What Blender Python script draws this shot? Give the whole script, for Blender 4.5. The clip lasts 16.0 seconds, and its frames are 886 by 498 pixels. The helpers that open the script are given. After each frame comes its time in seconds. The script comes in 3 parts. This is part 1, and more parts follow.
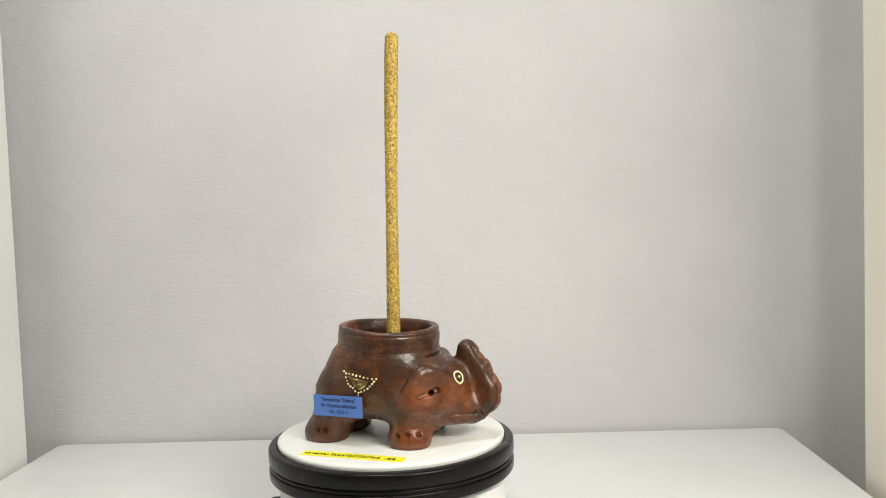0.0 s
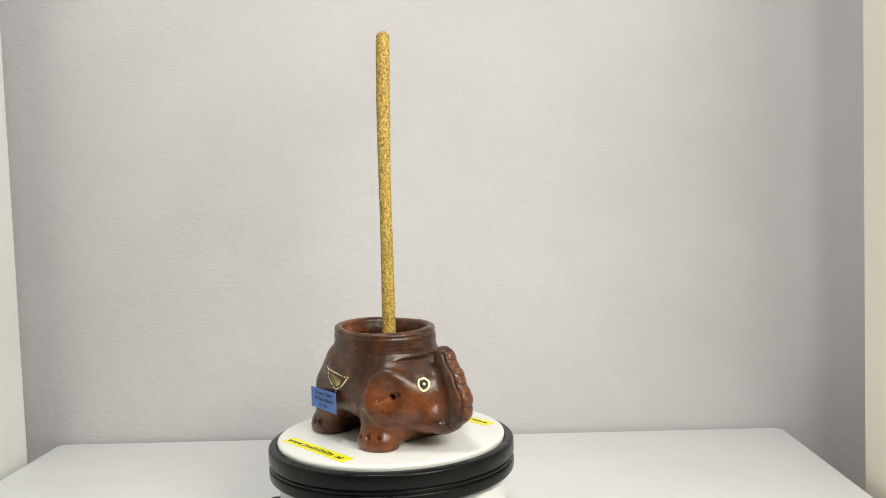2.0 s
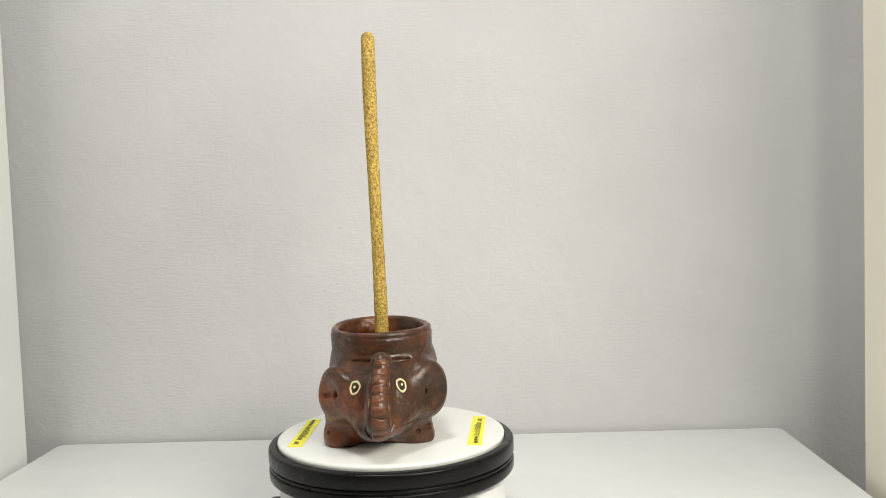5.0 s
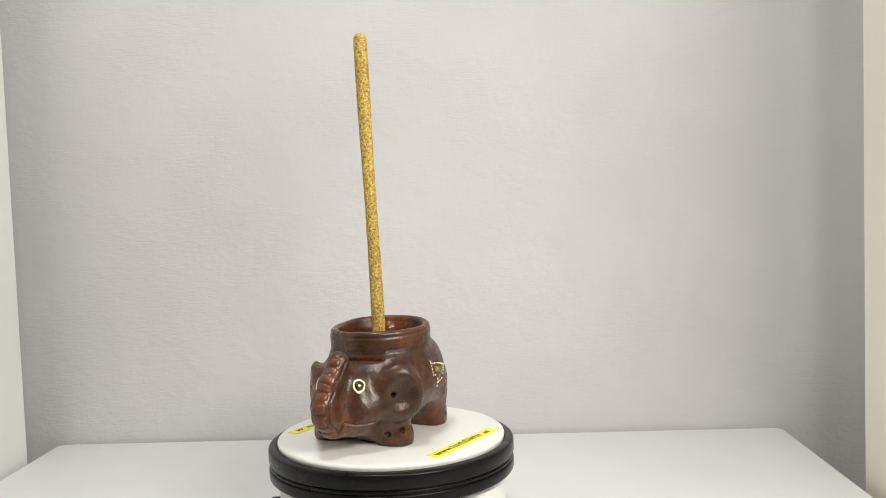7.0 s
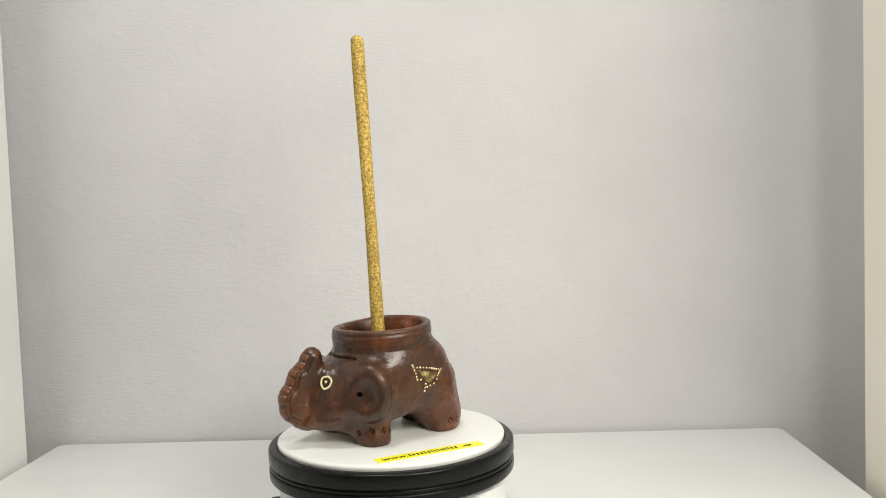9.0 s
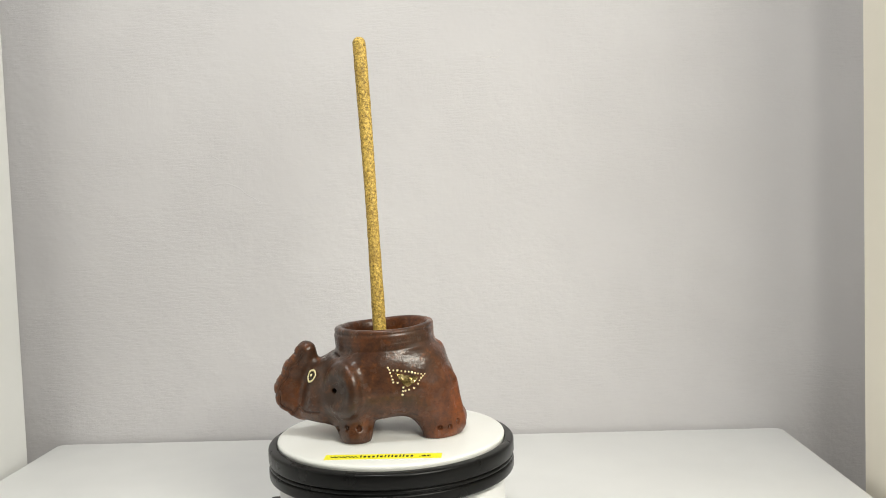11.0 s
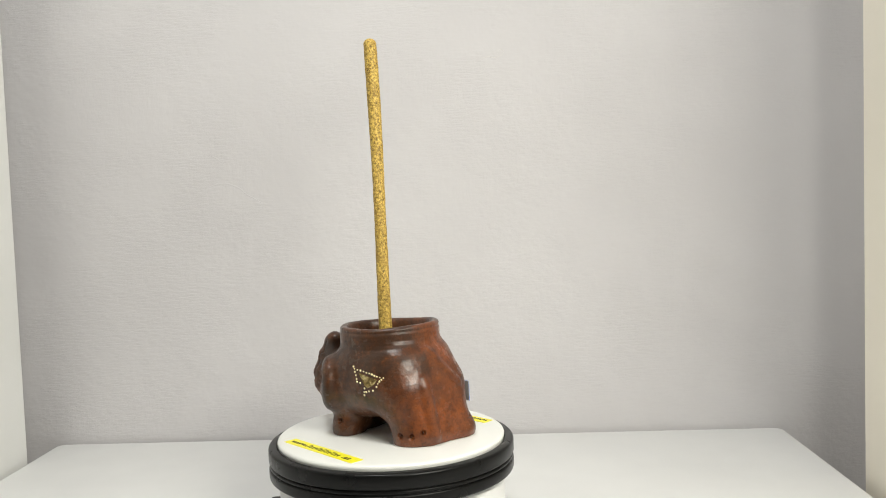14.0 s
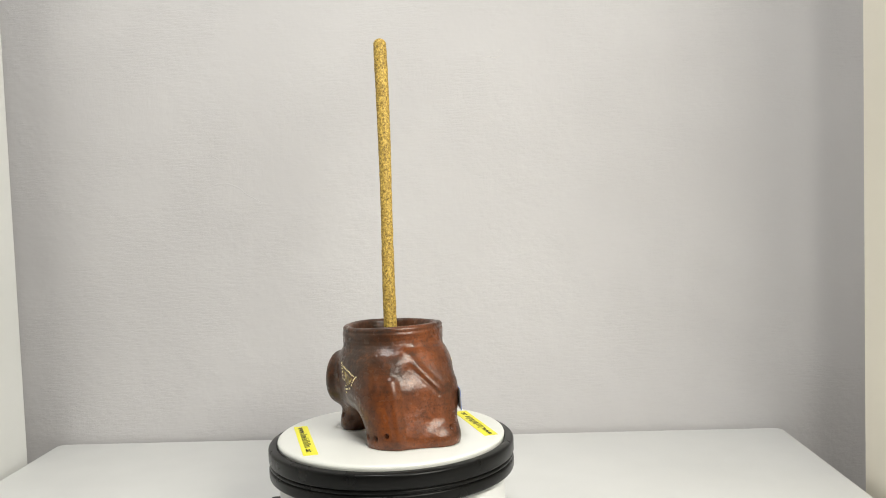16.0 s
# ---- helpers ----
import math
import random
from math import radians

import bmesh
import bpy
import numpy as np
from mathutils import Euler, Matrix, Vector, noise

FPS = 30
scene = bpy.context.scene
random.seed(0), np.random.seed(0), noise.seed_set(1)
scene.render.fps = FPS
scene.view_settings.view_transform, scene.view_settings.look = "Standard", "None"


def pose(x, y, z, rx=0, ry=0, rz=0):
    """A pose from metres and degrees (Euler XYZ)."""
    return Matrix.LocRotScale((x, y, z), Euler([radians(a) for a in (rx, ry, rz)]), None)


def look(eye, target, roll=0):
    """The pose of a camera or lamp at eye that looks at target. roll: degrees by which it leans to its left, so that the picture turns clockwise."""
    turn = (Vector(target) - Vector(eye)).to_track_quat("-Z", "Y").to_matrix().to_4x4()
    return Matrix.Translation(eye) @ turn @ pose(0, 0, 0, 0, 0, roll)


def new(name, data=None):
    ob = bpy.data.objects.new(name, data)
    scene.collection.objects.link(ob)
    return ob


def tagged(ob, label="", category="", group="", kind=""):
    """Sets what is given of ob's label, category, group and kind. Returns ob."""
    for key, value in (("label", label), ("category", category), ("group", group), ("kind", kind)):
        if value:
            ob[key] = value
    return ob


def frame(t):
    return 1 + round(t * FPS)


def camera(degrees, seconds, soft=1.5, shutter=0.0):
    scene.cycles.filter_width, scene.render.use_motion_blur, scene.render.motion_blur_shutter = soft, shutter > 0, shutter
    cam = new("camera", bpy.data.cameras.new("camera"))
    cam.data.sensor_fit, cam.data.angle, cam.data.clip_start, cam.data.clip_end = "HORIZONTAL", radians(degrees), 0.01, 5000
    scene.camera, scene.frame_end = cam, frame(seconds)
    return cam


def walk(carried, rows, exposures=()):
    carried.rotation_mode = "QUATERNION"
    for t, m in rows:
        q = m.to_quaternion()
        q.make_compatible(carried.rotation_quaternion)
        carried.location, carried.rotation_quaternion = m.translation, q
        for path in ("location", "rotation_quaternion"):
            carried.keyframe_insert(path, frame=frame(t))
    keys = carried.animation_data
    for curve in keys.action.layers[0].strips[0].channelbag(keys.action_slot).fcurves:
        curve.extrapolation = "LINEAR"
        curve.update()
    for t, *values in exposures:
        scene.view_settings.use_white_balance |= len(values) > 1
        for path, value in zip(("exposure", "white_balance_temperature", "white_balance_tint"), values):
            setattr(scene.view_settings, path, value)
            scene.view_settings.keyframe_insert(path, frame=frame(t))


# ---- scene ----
cam = camera(53.42, 16.0, soft=1.0)

# ---- camera: stands still before the turntable ----
EYE = Vector((0.07295, -0.70594, 0.2675))
AIM = EYE + Vector((-0.03666, 0.99758, -0.05909))
walk(cam, [(0.0, look(EYE, AIM, -1.93)), (16.0, look(EYE, AIM, -1.93))])

# ---- light ----
world = bpy.data.worlds.new("room_air")
world.use_nodes = True
world.node_tree.nodes["Background"].inputs[0].default_value = (1.0, 0.97, 0.94, 1)
world.node_tree.nodes["Background"].inputs[1].default_value = 0.3
scene.world = world
scene.view_settings.exposure = 0.0


def area_lamp(name, eye, target, sx, sy, watts, colour):
    data = bpy.data.lights.new(name, "AREA")
    data.shape, data.size, data.size_y, data.energy, data.color = "RECTANGLE", sx, sy, watts, colour
    ob = new(name, data)
    ob.matrix_world = look(eye, target)
    return ob


area_lamp("overhead_lamp_light", (-0.11, -0.28, 1.35), (0.27, -0.24, 0.17), 0.28, 0.22, 7.25, (0.975, 0.985, 0.965))
area_lamp("right_lamp_light", (0.385, -0.53, 0.52), (-0.14, 0.0, 0.28), 0.34, 0.22, 5.6, (1.0, 0.985, 0.875))
area_lamp("left_lamp_light", (-0.60, -1.20, 0.68), (-0.18, 0.15, 0.40), 0.22, 0.22, 0.45, (0.99, 1.0, 0.95))

# ---- measures of the place (z = 0 is the table top) ----
TOP = 0.078          # height of the turntable's disc over the table
TURN0 = 5.9          # turn of the table's axes against the turntable's start
OMEGA = 14.6247      # degrees a second, clockwise from above
BACK_Y = 0.274


# ---- material helpers ----
def material(name, base=(0.8, 0.8, 0.8), rough=0.5, metal=0.0):
    m = bpy.data.materials.new(name)
    m.use_nodes = True
    b = m.node_tree.nodes["Principled BSDF"]
    b.inputs["Base Color"].default_value = (*base, 1)
    b.inputs["Roughness"].default_value = rough
    b.inputs["Metallic"].default_value = metal
    return m


def node(m, kind, **inputs):
    n = m.node_tree.nodes.new(kind)
    for key, value in inputs.items():
        n.inputs[key.replace("_", " ")].default_value = value
    return n


def link(m, a, b):
    m.node_tree.links.new(a, b)


def coords(m, scale=(1, 1, 1)):
    tc = node(m, "ShaderNodeTexCoord")
    mp = node(m, "ShaderNodeMapping")
    mp.inputs["Scale"].default_value = scale
    link(m, tc.outputs["Object"], mp.inputs["Vector"])
    return mp.outputs["Vector"]


def noise_tex(m, vec, scale, detail=4.0, rough=0.55):
    n = node(m, "ShaderNodeTexNoise", Scale=scale, Detail=detail, Roughness=rough)
    link(m, vec, n.inputs["Vector"])
    return n.outputs["Fac"]


def ramp(m, fac, stops):
    r = node(m, "ShaderNodeValToRGB")
    el = r.color_ramp.elements
    while len(el) < len(stops):
        el.new(0.5)
    for e, (p, c) in zip(el, stops):
        e.position, e.color = p, (*c, 1)
    link(m, fac, r.inputs["Fac"])
    return r.outputs["Color"]


def mix(m, fac, a, b, mode="MIX"):
    n = node(m, "ShaderNodeMix")
    n.data_type, n.blend_type = "RGBA", mode
    for sock, v in ((n.inputs[0], fac), (n.inputs[6], a), (n.inputs[7], b)):
        if isinstance(v, (int, float)):
            sock.default_value = v
        elif isinstance(v, tuple):
            sock.default_value = (*v, 1)
        else:
            link(m, v, sock)
    return n.outputs[2]


def bump(m, height, strength, distance, normal=None):
    b = node(m, "ShaderNodeBump", Strength=strength, Distance=distance)
    link(m, height, b.inputs["Height"])
    if normal is not None:
        link(m, normal, b.inputs["Normal"])
    return b.outputs["Normal"]


def plug(m, sock, out):
    link(m, out, m.node_tree.nodes["Principled BSDF"].inputs[sock])


def scalar(m, fac, lo, hi, a, b):
    r = node(m, "ShaderNodeMapRange", From_Min=lo, From_Max=hi, To_Min=a, To_Max=b)
    link(m, fac, r.inputs["Value"])
    return r.outputs["Result"]


# ---- materials ----
def make_wallpaper(name, base, dark):
    m = material(name, base, 0.75)
    v = coords(m)
    wide = noise_tex(m, v, 3.0, 3.0)
    patch = noise_tex(m, v, 13.0, 4.0)
    weave = noise_tex(m, coords(m, (85, 85, 460)), 1.0, 5.0, 0.6)
    upright = noise_tex(m, coords(m, (330, 330, 70)), 1.0, 4.0, 0.6)
    rough = noise_tex(m, coords(m, (110, 110, 150)), 1.0, 5.0, 0.6)
    c = mix(m, scalar(m, wide, 0.3, 0.7, 0, 1), dark, base)
    c = mix(m, scalar(m, weave, 0.45, 0.75, 0.0, 0.28), c, dark)
    c = mix(m, scalar(m, patch, 0.45, 0.75, 0.0, 0.25), c, tuple(x * 0.97 for x in dark))
    plug(m, "Base Color", c)

    def times(a, b):
        t = node(m, "ShaderNodeMath")
        t.operation = "MULTIPLY"
        link(m, a, t.inputs[0])
        link(m, b, t.inputs[1])
        return t.outputs[0]

    n = bump(m, times(weave, scalar(m, patch, 0.38, 0.62, 0.15, 1.0)), 0.55, 0.0011)
    n = bump(m, times(upright, scalar(m, noise_tex(m, v, 7.0, 3.0), 0.42, 0.62, 0.0, 1.0)), 0.28, 0.0008, n)
    n = bump(m, times(rough, scalar(m, noise_tex(m, v, 5.0, 2.0), 0.50, 0.66, 0.0, 1.0)), 0.5, 0.0014, n)
    n = bump(m, noise_tex(m, v, 26.0, 3.0), 0.3, 0.003, n)
    plug(m, "Normal", n)
    return m


WALLPAPER = make_wallpaper("brushed_wallpaper", (0.66, 0.642, 0.655), (0.58, 0.562, 0.575))


def make_paint(name, base, rough, grain=160.0, depth=0.0004):
    m = material(name, base, rough)
    v = coords(m)
    n1 = noise_tex(m, v, 5.0, 3.0)
    plug(m, "Base Color", mix(m, scalar(m, n1, 0.3, 0.7, 0, 1), tuple(x * 0.93 for x in base), base))
    plug(m, "Normal", bump(m, noise_tex(m, v, grain, 3.0), 0.35, depth))
    plug(m, "Roughness", scalar(m, noise_tex(m, v, 30.0), 0.3, 0.7, rough - 0.06, rough + 0.08))
    return m


CREASE = make_paint("creased_paper", (0.66, 0.64, 0.62), 0.8)
WHITE_PAINT = make_paint("white_wall_paint", (0.78, 0.78, 0.76), 0.7)
CREAM_PAINT = make_paint("cream_wall_paint", (0.84, 0.79, 0.68), 0.7)
TABLE_WHITE = make_paint("white_laminate", (0.75, 0.75, 0.742), 0.42, 300.0, 0.0001)
FLOOR_WOOD = make_paint("floor_oak", (0.32, 0.24, 0.16), 0.5, 60.0)
DISC_WHITE = make_paint("white_plastic", (0.83, 0.83, 0.795), 0.33, 500.0, 0.00004)
BASE_WHITE = make_paint("white_housing_plastic", (0.86, 0.86, 0.86), 0.4, 400.0, 0.00005)
RING_BLACK = make_paint("black_plastic", (0.0045, 0.0044, 0.0043), 0.30, 300.0, 0.00006)
RING_BLACK.node_tree.nodes["Principled BSDF"].inputs["Specular IOR Level"].default_value = 0.2
KNOB_BLACK = make_paint("black_rubber", (0.015, 0.015, 0.015), 0.5, 300.0, 0.0001)


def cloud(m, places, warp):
    """Soft-edged patches of firing colour and of painted light and shade: (place in metres, radius), uneven by warp."""
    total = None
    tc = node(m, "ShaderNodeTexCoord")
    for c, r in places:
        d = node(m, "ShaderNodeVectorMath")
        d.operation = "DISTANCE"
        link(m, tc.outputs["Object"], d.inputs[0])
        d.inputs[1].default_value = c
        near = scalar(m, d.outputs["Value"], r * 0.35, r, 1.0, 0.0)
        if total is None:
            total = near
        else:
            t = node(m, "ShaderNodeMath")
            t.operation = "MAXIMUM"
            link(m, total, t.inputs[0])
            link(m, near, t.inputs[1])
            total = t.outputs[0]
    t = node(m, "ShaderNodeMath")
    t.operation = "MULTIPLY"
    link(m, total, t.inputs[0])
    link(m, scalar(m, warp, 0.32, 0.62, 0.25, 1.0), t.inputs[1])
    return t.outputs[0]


# red firing on rump, ear and foot; right face and chest painted as lit
RED_FIRED_LIT = (((-0.060, 0.004, 0.020), 0.055), ((-0.055, -0.010, 0.075), 0.040), ((0.040, -0.046, 0.040), 0.024), ((0.030, -0.040, 0.006), 0.026), ((0.062, -0.026, 0.036), 0.026), ((0.046, -0.020, 0.016), 0.026), ((-0.010, -0.010, 0.086), 0.030))
# smoky firing tone; on forehead and left ear it also paints in shade
SMOKED_SHADED = (((0.050, 0.010, 0.060), 0.034), ((0.038, 0.044, 0.044), 0.034), ((-0.020, 0.036, 0.070), 0.034), ((0.020, -0.034, 0.062), 0.018))


def make_terracotta(name, worn):
    m = material(name, (0.12, 0.045, 0.025), 0.4)
    v = coords(m)
    big = noise_tex(m, v, 48.0, 6.0, 0.66)
    mid = noise_tex(m, v, 140.0, 6.0, 0.7)
    fine = noise_tex(m, v, 480.0, 4.0, 0.65)
    streak = noise_tex(m, coords(m, (30, 30, 380)), 1.0, 4.0, 0.6)
    c = ramp(m, big, [(0.32, (0.0268, 0.0104, 0.0043)), (0.45, (0.0557, 0.0186, 0.0066)), (0.56, (0.0914, 0.0296, 0.0090)), (0.70, (0.1393, 0.0428, 0.0119))])
    # firing tones, with the face's lit and shaded sides put into the colour
    c = mix(m, cloud(m, RED_FIRED_LIT, big), c, (0.2230, 0.0548, 0.0104))
    c = mix(m, cloud(m, SMOKED_SHADED, mid), c, (0.0402, 0.0180, 0.0081))
    c = mix(m, scalar(m, mid, 0.50, 0.70, 0.0, 0.62), c, (0.0200, 0.0082, 0.0038))
    c = mix(m, scalar(m, mid, 0.44, 0.28, 0.0, 0.40), c, (0.2563, 0.0811, 0.0191))
    c = mix(m, scalar(m, streak, 0.5, 0.72, 0.0, 0.30), c, (0.0290, 0.0120, 0.0054))
    c = mix(m, scalar(m, fine, 0.52, 0.68, 0.0, 0.6), c, (0.0200, 0.0082, 0.0036))
    c = mix(m, worn, c, (0.27, 0.090, 0.034))
    plug(m, "Base Color", c)
    plug(m, "Roughness", scalar(m, mid, 0.3, 0.7, 0.36, 0.60))
    b = m.node_tree.nodes["Principled BSDF"]
    b.inputs["Specular IOR Level"].default_value = 0.22
    b.inputs["Coat Weight"].default_value = 0.6
    plug(m, "Coat Roughness", scalar(m, noise_tex(m, v, 90.0, 4.0, 0.6), 0.3, 0.7, 0.14, 0.32))
    n = bump(m, noise_tex(m, v, 75.0, 3.0), 0.45, 0.0022)
    n = bump(m, mid, 0.28, 0.0009, n)
    n = bump(m, streak, 0.14, 0.0004, n)
    n = bump(m, fine, 0.45, 0.0004, n)
    plug(m, "Normal", n)
    link(m, n, b.inputs["Coat Normal"])
    return m


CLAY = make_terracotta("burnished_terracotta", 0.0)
CLAY_WORN = make_terracotta("worn_bare_terracotta", 0.30)


def make_incense():
    m = material("golden_incense_paste", (0.5, 0.33, 0.09), 0.6)
    v = coords(m)
    grain = noise_tex(m, v, 560.0, 4.0, 0.75)
    flecks = node(m, "ShaderNodeTexVoronoi", Scale=430.0)
    link(m, v, flecks.inputs["Vector"])
    c = ramp(m, grain, [(0.34, (0.10, 0.055, 0.010)), (0.48, (0.40, 0.26, 0.045)), (0.64, (0.80, 0.55, 0.125))])
    c = mix(m, scalar(m, flecks.outputs["Distance"], 0.0, 0.30, 0.55, 0.0), c, (0.88, 0.68, 0.24))
    c = mix(m, scalar(m, noise_tex(m, v, 60.0), 0.45, 0.7, 0, 0.35), c, (0.27, 0.15, 0.03))
    plug(m, "Base Color", c)
    n = bump(m, grain, 0.7, 0.0006)
    plug(m, "Normal", bump(m, flecks.outputs["Distance"], 0.4, 0.0005, n))
    return m


INCENSE = make_incense()


def make_gold(name, base, rough):
    m = material(name, base, rough, 0.25)
    v = coords(m)
    plug(m, "Base Color", mix(m, scalar(m, noise_tex(m, v, 500.0), 0.4, 0.7, 0, 0.5), base, tuple(x * 0.75 for x in base)))
    return m


GOLD = make_gold("pale_gold_enamel", (0.90, 0.78, 0.46), 0.35)


def make_shell():
    m = material("glittering_mineral_inlay", (0.4, 0.3, 0.12), 0.18, 0.75)
    v = coords(m)
    vo = node(m, "ShaderNodeTexVoronoi", Scale=330.0)
    link(m, v, vo.inputs["Vector"])
    c = ramp(m, noise_tex(m, v, 260.0, 3.0), [(0.3, (0.07, 0.045, 0.02)), (0.5, (0.26, 0.18, 0.06)), (0.68, (0.72, 0.60, 0.30))])
    plug(m, "Base Color", c)
    plug(m, "Normal", bump(m, vo.outputs["Distance"], 0.6, 0.0008))
    return m


INLAY = make_shell()
PUPIL = make_paint("dark_pupil_glaze", (0.03, 0.018, 0.008), 0.25, 300.0, 0.0001)
LABEL_BLUE = make_paint("blue_card", (0.085, 0.20, 0.58), 0.55, 600.0, 0.00003)
INK_BLUE = material("dark_blue_print", (0.012, 0.022, 0.09), 0.6)
CARD_BACK = make_paint("grey_card_back", (0.50, 0.49, 0.48), 0.6, 600.0, 0.00003)
STRIP_YELLOW = make_paint("yellow_tape", (0.95, 0.87, 0.03), 0.4, 600.0, 0.00003)
INK_BLACK = material("black_print", (0.02, 0.02, 0.01), 0.6)


# ---- mesh helpers ----
def part(name, bm, mat, parent=None, label="", smooth=True):
    me = bpy.data.meshes.new(name)
    if smooth:
        for f in bm.faces:
            f.smooth = True
    bm.to_mesh(me)
    bm.free()
    me.materials.append(mat)
    ob = new(name, me)
    if parent:
        ob.parent = parent
    if label:
        ob["label"] = label
    return ob


def empty(name):
    ob = new(name)
    ob.empty_display_size = 0.02
    return ob


def box(x0, x1, y0, y1, z0, z1, bevel=0.0, seg=2):
    bm = bmesh.new()
    bmesh.ops.create_cube(bm, size=1.0, matrix=Matrix.Translation(((x0 + x1) / 2, (y0 + y1) / 2, (z0 + z1) / 2)) @ Matrix.Diagonal((x1 - x0, y1 - y0, z1 - z0, 1)))
    if bevel:
        bmesh.ops.bevel(bm, geom=bm.edges[:], offset=bevel, segments=seg, affect="EDGES", profile=0.5)
    return bm


def lathe(profile, n=128):
    """A solid of revolution about z from (radius, z) pairs, closed at the axis where the radius is 0."""
    bm = bmesh.new()
    rings = []
    for r, z in profile:
        if r < 1e-6:
            rings.append([bm.verts.new((0, 0, z))])
        else:
            rings.append([bm.verts.new((r * math.cos(2 * math.pi * i / n), r * math.sin(2 * math.pi * i / n), z)) for i in range(n)])
    for a, b in zip(rings, rings[1:]):
        for i in range(n):
            j = (i + 1) % n
            if len(a) == 1 and len(b) == 1:
                continue
            if len(a) == 1:
                bm.faces.new((a[0], b[i], b[j]))
            elif len(b) == 1:
                bm.faces.new((a[i], b[0], a[j]))
            else:
                bm.faces.new((a[i], b[i], b[j], a[j]))
    bmesh.ops.recalc_face_normals(bm, faces=bm.faces[:])
    return bm


def lettering(name, text, size, mat, parent, m, label="", align="CENTER"):
    cu = bpy.data.curves.new(name, "FONT")
    cu.body, cu.size, cu.align_x, cu.align_y, cu.extrude, cu.resolution_u, cu.offset = text, size, align, "CENTER", 0.00004, 3, size * 0.028
    tmp = bpy.data.objects.new(name, cu)
    scene.collection.objects.link(tmp)
    bpy.context.view_layer.update()
    me = bpy.data.meshes.new_from_object(tmp.evaluated_get(bpy.context.evaluated_depsgraph_get()))
    bpy.data.objects.remove(tmp)
    me.materials.clear()
    me.materials.append(mat)
    ob = new(name, me)
    ob.parent = parent
    ob.matrix_local = m
    if label:
        ob["label"] = label
    return ob


# ---- the room ----
def build_room():
    x0, x1, y0, z0, z1 = -1.9, 1.9, -2.6, -0.72, 1.72
    t = 0.1
    w = part("wall_back", box(x0 - t, x1 + t, BACK_Y, BACK_Y + t, z0, z1), WALLPAPER, smooth=False)
    tagged(w, "pale grey wallpapered wall with fine brushed grain", "wall", kind="structure")
    w = part("wall_room_left", box(x0 - t, x0, y0, BACK_Y - 0.002, z0, z1), WHITE_PAINT, smooth=False)
    tagged(w, "plain white room wall", "wall", kind="structure")
    w = part("wall_room_right", box(x1, x1 + t, y0, BACK_Y - 0.002, z0, z1), WHITE_PAINT, smooth=False)
    tagged(w, "plain white room wall", "wall", kind="structure")
    w = part("wall_front", box(x0 - t, x1 + t, y0 - t, y0, z0, z1), WHITE_PAINT, smooth=False)
    tagged(w, "plain white room wall", "wall", kind="structure")
    w = part("floor", box(x0 - t, x1 + t, y0 - t, BACK_Y + t, z0 - t, z0), FLOOR_WOOD, smooth=False)
    tagged(w, "plain brown wooden floor", "floor", kind="structure")
    w = part("ceiling", box(x0 - t, x1 + t, y0 - t, BACK_Y + t, z1, z1 + t), WHITE_PAINT, smooth=False)
    tagged(w, "plain white ceiling", "ceiling", kind="structure")


def build_wall_marks():
    """A hair-thin curl and a faint crease in the wallpaper."""
    wall = bpy.data.objects["wall_back"]
    marks = (((0.0791, 0.4273), (0.0839, 0.4228), (0.0888, 0.4183), (0.0938, 0.4200), (0.0987, 0.4179), (0.1049, 0.4189), (0.1100, 0.4218), (0.1113, 0.4254), (0.1076, 0.4274), (0.1039, 0.4257), (0.1031, 0.4220), (0.1061, 0.4182)),
             ((-0.2264, 0.2845), (-0.2205, 0.2881), (-0.2114, 0.2903), (-0.2037, 0.2907), (-0.1949, 0.2878), (-0.1862, 0.2831), (-0.1813, 0.2773), (-0.1713, 0.2725), (-0.1627, 0.2659)),
             ((-0.2200, 0.3221), (-0.2138, 0.3194), (-0.2089, 0.3154), (-0.2033, 0.3121)))
    for line, r, mat in zip(marks, (0.00024, 0.0010, 0.0008), (CREASE, WALLPAPER, WALLPAPER)):
        bm = bmesh.new()
        fine = []
        for a, b in zip(line, line[1:]):
            fine += [(a[0] + (b[0] - a[0]) * k / 4, a[1] + (b[1] - a[1]) * k / 4) for k in range(4)]
        fine.append(line[-1])
        smooth = [tuple(sum(p[i] for p in fine[max(0, k - 1):k + 2]) / len(fine[max(0, k - 1):k + 2]) for i in (0, 1)) for k in range(len(fine))]
        rows = []
        for k, (x, z) in enumerate(smooth):
            w = r * (0.25 + 0.75 * math.sin(math.pi * k / (len(smooth) - 1)))
            rows.append([bm.verts.new((x, BACK_Y - 0.0001 - d * min(w * 0.6, 0.00014), z + e * w)) for e, d in ((-1, 0), (-0.5, 1), (0.5, 1), (1, 0))])
        for p, q in zip(rows, rows[1:]):
            for i in range(3):
                bm.faces.new((p[i], p[i + 1], q[i + 1], q[i]))
        bmesh.ops.recalc_face_normals(bm, faces=bm.faces[:])
        part("wallpaper_crease", bm, mat, wall)


def build_boards():
    """White boards that stand upright along both sides of the table."""
    b = part("side_board", box(-0.4335, -0.4135, -0.30, 0.207, -0.72, 0.80, 0.0015), WHITE_PAINT, smooth=False)
    tagged(b, "tall white board standing along the table's side", "board", "boards beside the table")
    b = part("side_board", box(0.4175, 0.4375, -0.30, 0.087, -0.72, 0.80, 0.0015), CREAM_PAINT, smooth=False)
    tagged(b, "tall cream board standing along the table's side", "board", "boards beside the table")


